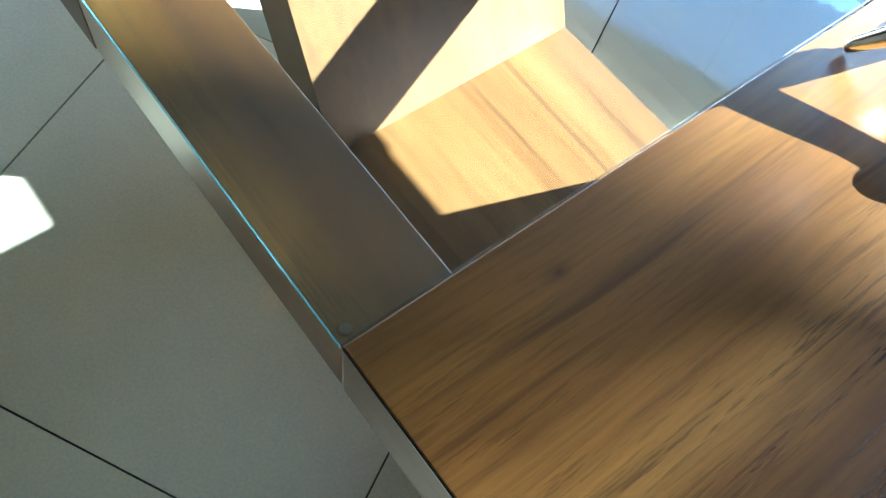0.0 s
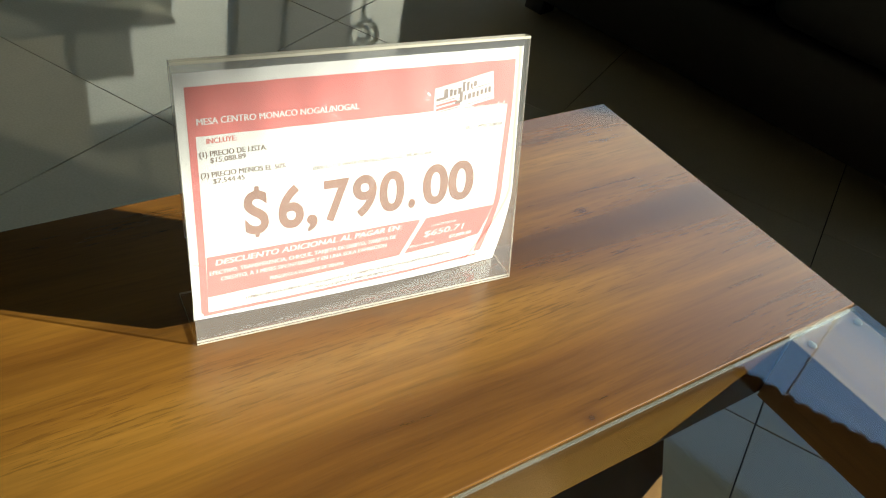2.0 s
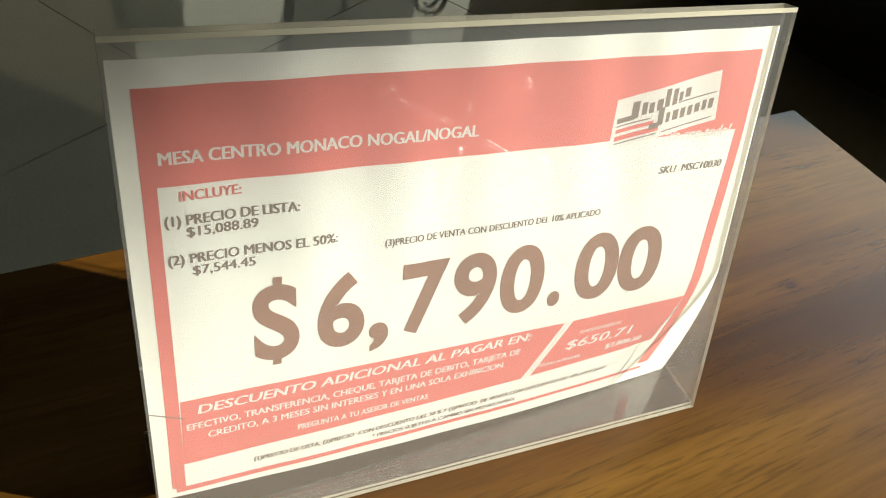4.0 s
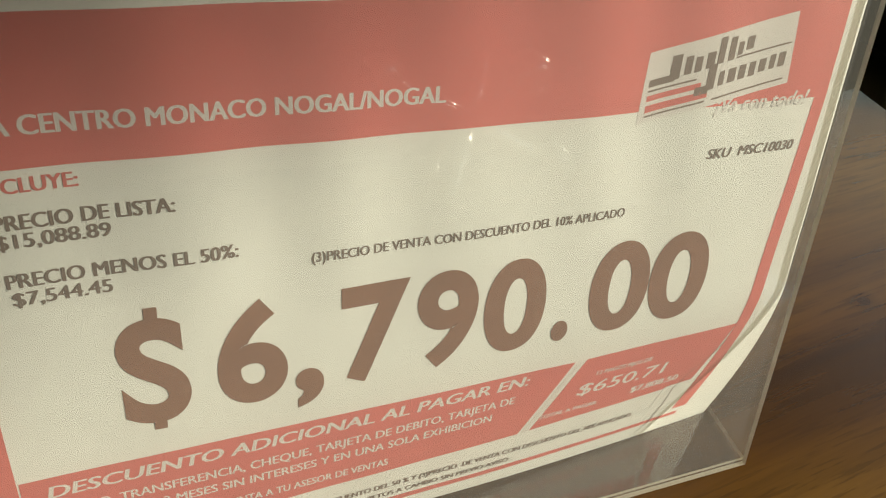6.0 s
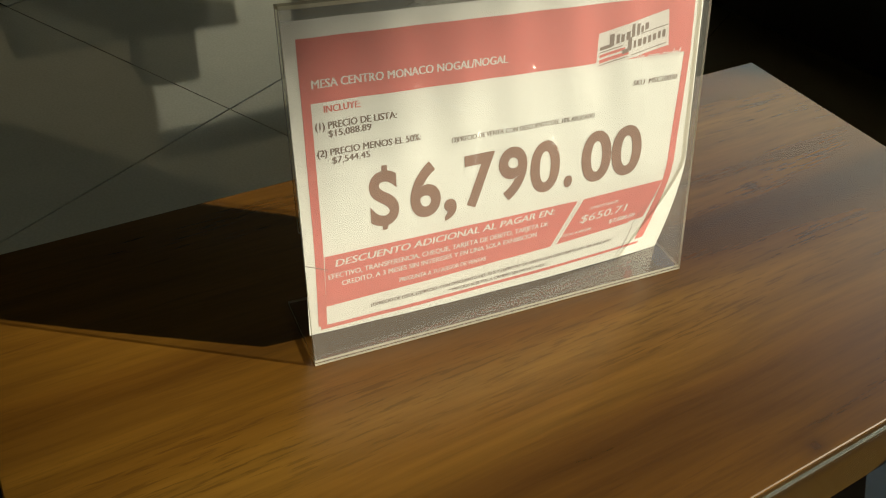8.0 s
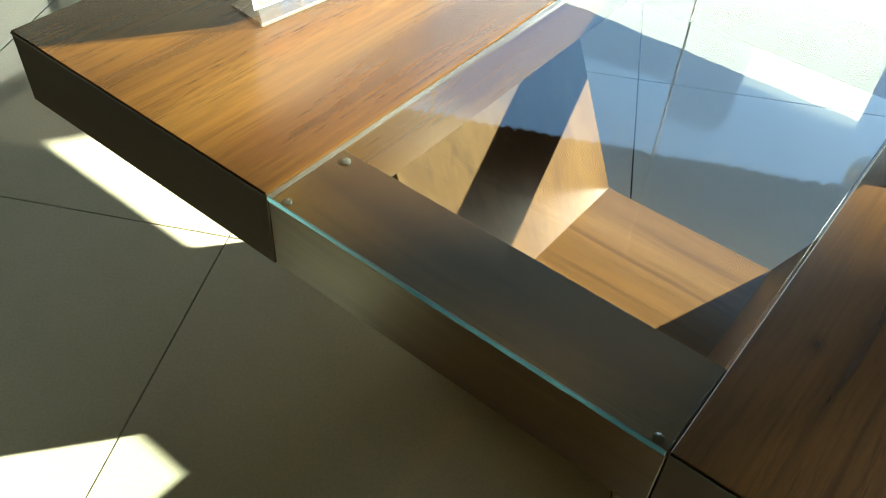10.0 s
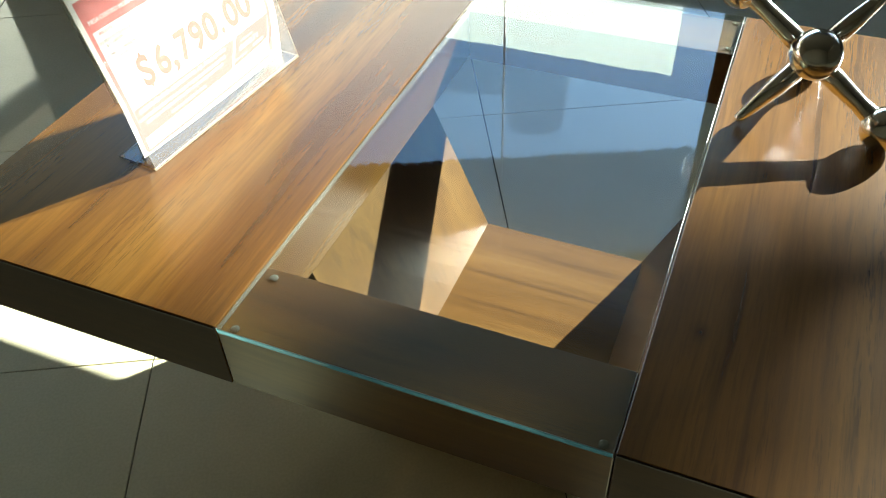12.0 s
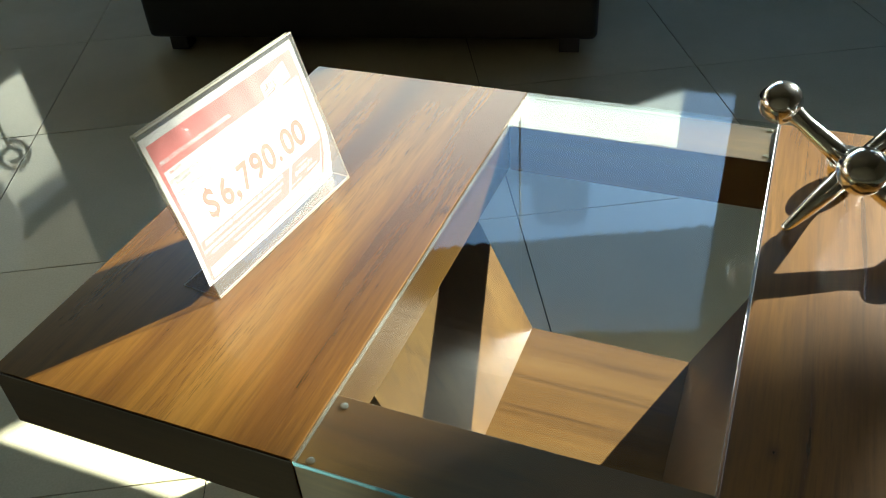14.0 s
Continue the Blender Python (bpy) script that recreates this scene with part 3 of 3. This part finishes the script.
letters("printed_line", "$7,808.50", 231.5, 47.6, 23.0, 3.6, INK_WHITE, 0.05, rise=0.03)
paper_patch("white_field", [(247.5, 30.5), (261.5, 31.0), (264.5, 45.5), (250.5, 44.6)], PAPER, L2, sheet)
letters("printed_line", "¡Va con todo!", 235.8, 168.2, 37.8, 5.2, INK_WHITE, 0.035, slant=0.25)

# Creases, their shade painted on: a dark fold line at one lower corner and a short tuck at the other.
FOLD = [(271.5, 68.0), (266.6, 59.2), (259.8, 51.0), (255.0, 42.3), (254.2, 30.5), (251.5, 18.0), (247.0, 12.5)]
for (u0, v0), (u1, v1) in zip(FOLD, FOLD[1:]):
    paper_patch("fold_line", [(u0, v0), (u1, v1), (u1 + 0.7, v1 + 0.1), (u0 + 0.5, v0 + 0.3)], INK_SMALL, L3, sheet, "", 4, 1)
paper_patch("fold_line", [(1.5, 70.6), (15.5, 64.2), (15.3, 65.0), (1.5, 71.2)], INK_SMALL, L3, sheet, "", 6, 1)

# Maker's badge: a white slanted plate with bars, on the header.
badge = paper_patch("badge", [(206.6, 166.4), (263.6, 176.4), (261.2, 200.3), (207.6, 189.5)], INK_WHITE, L2, sheet, "white slanted badge with bars")


def badge_bar(u0, u1, f0, f1, material, lift=L3):
    def at(u, f):
        k = (u - 206.6) / 56.0
        low, high = 166.4 + 10.0 * k, 189.5 + 10.8 * k
        return (u, low + (high - low) * f)
    paper_patch("badge_bar", [at(u0, f0), at(u1, f0), at(u1, f1), at(u0, f1)], material, lift, badge, "", 8, 2)


badge_bar(209.0, 228.0, 0.30, 0.38, RED)
badge_bar(209.0, 231.0, 0.14, 0.24, RED)
badge_bar(209.0, 261.0, 0.075, 0.10, INK_SMALL)
badge_bar(209.0, 226.0, 0.43, 0.455, INK_SMALL)
badge_bar(240.0, 261.0, 0.58, 0.605, INK_SMALL)
for u0, u1, f0, f1 in ((209, 218, .50, .60), (216, 219.5, .52, .86), (221, 223.5, .55, .80), (224.5, 227, .55, .76), (228.5, 231.5, .56, .78), (232.5, 235, .58, .94),
                       (236.5, 239, .58, .90), (240, 242, .62, .80), (243.2, 246, .66, .84), (226, 231, .20, .32), (230, 233, .24, .60), (234.5, 236.5, .26, .46),
                       (238, 241, .26, .46), (242.2, 244.8, .26, .46), (246.2, 248.6, .26, .46), (250, 252.6, .28, .46), (254, 256.2, .28, .48), (257.4, 260, .28, .48)):
    badge_bar(u0, u1, f0, f1, INK_SMALL)

# ---- furniture round about ----


def soft_box(x0, x1, y0, y1, z0, z1, r=0.05):
    return box(x0, x1, y0, y1, z0, z1, r, 4)


sofa = thing("sofa", "dark leather sofa with low base behind the table", "sofa", (-0.104, 1.802, 0), 12.7)
part("base", soft_box(-1.38, 0.0, 0.02, 0.85, 0.05, 0.26, 0.02), LEATHER, sofa, "", True)
for x0, x1 in ((-1.17, -0.69), (-0.68, -0.2)):
    part("seat_cushion", soft_box(x0, x1, 0.0, 0.7, 0.265, 0.45, 0.05), LEATHER, sofa, "", True)
    part("back_cushion", soft_box(x0, x1, 0.55, 0.82, 0.46, 0.85, 0.07), LEATHER, sofa, "", True)
for x0, x1 in ((-1.38, -1.18), (-0.19, 0.0)):
    part("armrest", soft_box(x0, x1, -0.01, 0.85, 0.265, 0.62, 0.06), LEATHER, sofa, "", True)
for x in (-1.3, -0.08):
    for y in (0.08, 0.78):
        part("foot", box(x - 0.03, x + 0.03, y - 0.03, y + 0.03, 0.0, 0.06, 0.004), STEEL, sofa)

column = thing("display_panel", "tall brown veneer display panel on a dark foot", "display panel", (-2.83, 2.13, 0), 15.6)
part("body", box(0.05, 0.45, 0.0, 0.22, 0.06, 1.75, 0.004), BROWN, column)
part("side_post", box(0.0, 0.047, -0.01, 0.23, 0.06, 1.75, 0.004), TAUPE, column, "dark olive upright post")
part("foot", box(0.01, 0.44, 0.01, 0.21, 0.0, 0.058, 0.003), TAUPE, column)
part("cap", box(-0.008, 0.458, -0.018, 0.238, 1.752, 1.775, 0.003), BROWN, column)

headboard = thing("headboard", "tall dark olive upholstered headboard with waisted sides, standing on the floor", "headboard", (-3.6, 1.6, 0), 90)
outline = [(0.0, 0.06), (0.75, 0.06), (0.77, 0.5), (0.72, 0.9), (0.73, 1.3), (0.76, 1.7), (0.6, 1.95), (0.15, 1.95), (-0.01, 1.7), (0.02, 1.3), (0.03, 0.9), (-0.02, 0.5)]
part("panel", prism(outline, "y", 0.0, 0.12, 0.02), TAUPE, headboard)
part("rear_board", box(0.08, 0.67, 0.122, 0.15, 0.06, 1.8, 0.004), TAUPE, headboard)
for x in (0.1, 0.65):
    part("foot", box(x - 0.03, x + 0.03, 0.02, 0.1, 0.0, 0.06, 0.003), STEEL, headboard)

chest = thing("chest_of_drawers", "tall dark olive veneer chest of drawers against the wall", "chest of drawers", (-3.58, 0.3, 0), 90)
part("body", box(0.0, 1.0, 0.02, 0.39, 0.06, 1.08, 0.004), TAUPE, chest)
part("top", box(-0.01, 1.01, 0.0, 0.4, 1.081, 1.1, 0.003), TAUPE, chest)
for z in (0.08, 0.33, 0.58, 0.83):
    for x0 in (0.006, 0.503):
        drawer = part("drawer", box(x0, x0 + 0.491, 0.003, 0.019, z, z + 0.24, 0.002), TAUPE, chest)
        part("handle", box(x0 + 0.19, x0 + 0.3, -0.012, 0.002, z + 0.115, z + 0.127, 0.002), STEEL, drawer)
for x in (0.05, 0.95):
    for y in (0.06, 0.35):
        part("leg", box(x - 0.02, x + 0.02, y - 0.02, y + 0.02, 0.0, 0.06, 0.003), STEEL, chest)

crate = thing("storage_box", "dark lidded storage box standing on the chest", "box", (-3.62, 0.83, 1.1), 90)
part("body", box(0.0, 0.27, 0.0, 0.25, 0.0, 0.23, 0.006), TAUPE, crate)
part("lid", box(-0.006, 0.276, -0.006, 0.256, 0.231, 0.28, 0.006), TAUPE, crate)

scroll = thing("iron_scroll_stand", "black wrought iron scroll on a slim floor stand", "stand", (-3.0, 2.02, 0), 60)
cu = bpy.data.curves.new("scroll", 'CURVE')
cu.dimensions = '3D'
cu.bevel_depth = 0.011
cu.bevel_resolution = 3
sp = cu.splines.new('POLY')
N_S = 70
sp.points.add(N_S - 1)
for i in range(N_S):
    f = i / (N_S - 1)
    a = -math.pi / 2 + f * 3.2 * math.pi
    r = 0.085 * (1 - 0.7 * f)
    sp.points[i].co = (r * math.cos(a), 0.0, 0.95 + r * math.sin(a), 1)
tmp = new("scroll", cu)
bpy.context.view_layer.update()
data = bpy.data.meshes.new_from_object(tmp.evaluated_get(bpy.context.evaluated_depsgraph_get()))
bpy.data.objects.remove(tmp)
data.materials.append(IRON)
ob = new("scroll", data)
ob.parent = scroll
part("stem", lathe([(0, 0.008), (0.86, 0.008), (0.875, 0.008)], (0, 0, 0.012), (0, 0, 1), 12), IRON, scroll)
part("base_plate", lathe([(0, 0.1), (0.008, 0.1), (0.012, 0.09)], (0, 0, 0), (0, 0, 1), 28), IRON, scroll)

# ---- floor of square tiles, turned against the table ----
floor = structure("floor", box(-5.5, 6.5, -5.0, 3.9, -0.3, -0.004), GROUT, "grey porcelain tiled shop floor with dark joints", "floor")
PITCH, TURN = 0.611, 27.3
tu, tv = Vector((math.cos(radians(TURN)), math.sin(radians(TURN)))), Vector((-math.sin(radians(TURN)), math.cos(radians(TURN))))
half = (PITCH - 0.0022) / 2
tile_mesh = None
cuts = bmesh.new()
for i in range(-16, 17):
    for j in range(-16, 17):
        c = tu * (0.385 + (i + 0.5) * PITCH) + tv * (0.333 + (j + 0.5) * PITCH)
        quad = [c + tu * (a * half) + tv * (b * half) for a, b in ((-1, -1), (1, -1), (1, 1), (-1, 1))]
        if not all(-4.0 < q.x < 5.0 and -3.5 < q.y < 3.5 for q in quad):
            low = [cuts.verts.new((q.x, q.y, -0.01)) for q in quad]
            high = [cuts.verts.new((q.x, q.y, 0.0)) for q in quad]
            cuts.faces.new(high)
            for k in range(4):
                cuts.faces.new((low[k], low[(k + 1) % 4], high[(k + 1) % 4], high[k]))
            continue
        if tile_mesh is None:
            tile = mesh_object("tile", box(-half, half, -half, half, -0.01, 0.0, 0.0005, 1), TILE, floor)
            tile_mesh = tile.data
        else:
            tile = new("tile", tile_mesh)
            tile.parent = floor
        tile.matrix_basis = pose(c.x, c.y, 0.0005 * random.uniform(-1, 1), 0, 0, TURN)

# Tiles along the walls, cut to the room.
for co, no in (((-4, 0, 0), (-1, 0, 0)), ((5, 0, 0), (1, 0, 0)), ((0, -3.5, 0), (0, -1, 0)), ((0, 3.5, 0), (0, 1, 0))):
    bmesh.ops.bisect_plane(cuts, geom=cuts.verts[:] + cuts.edges[:] + cuts.faces[:], plane_co=co, plane_no=no, clear_outer=True)
cut_tiles = mesh_object("cut_tiles", cuts, TILE, floor)
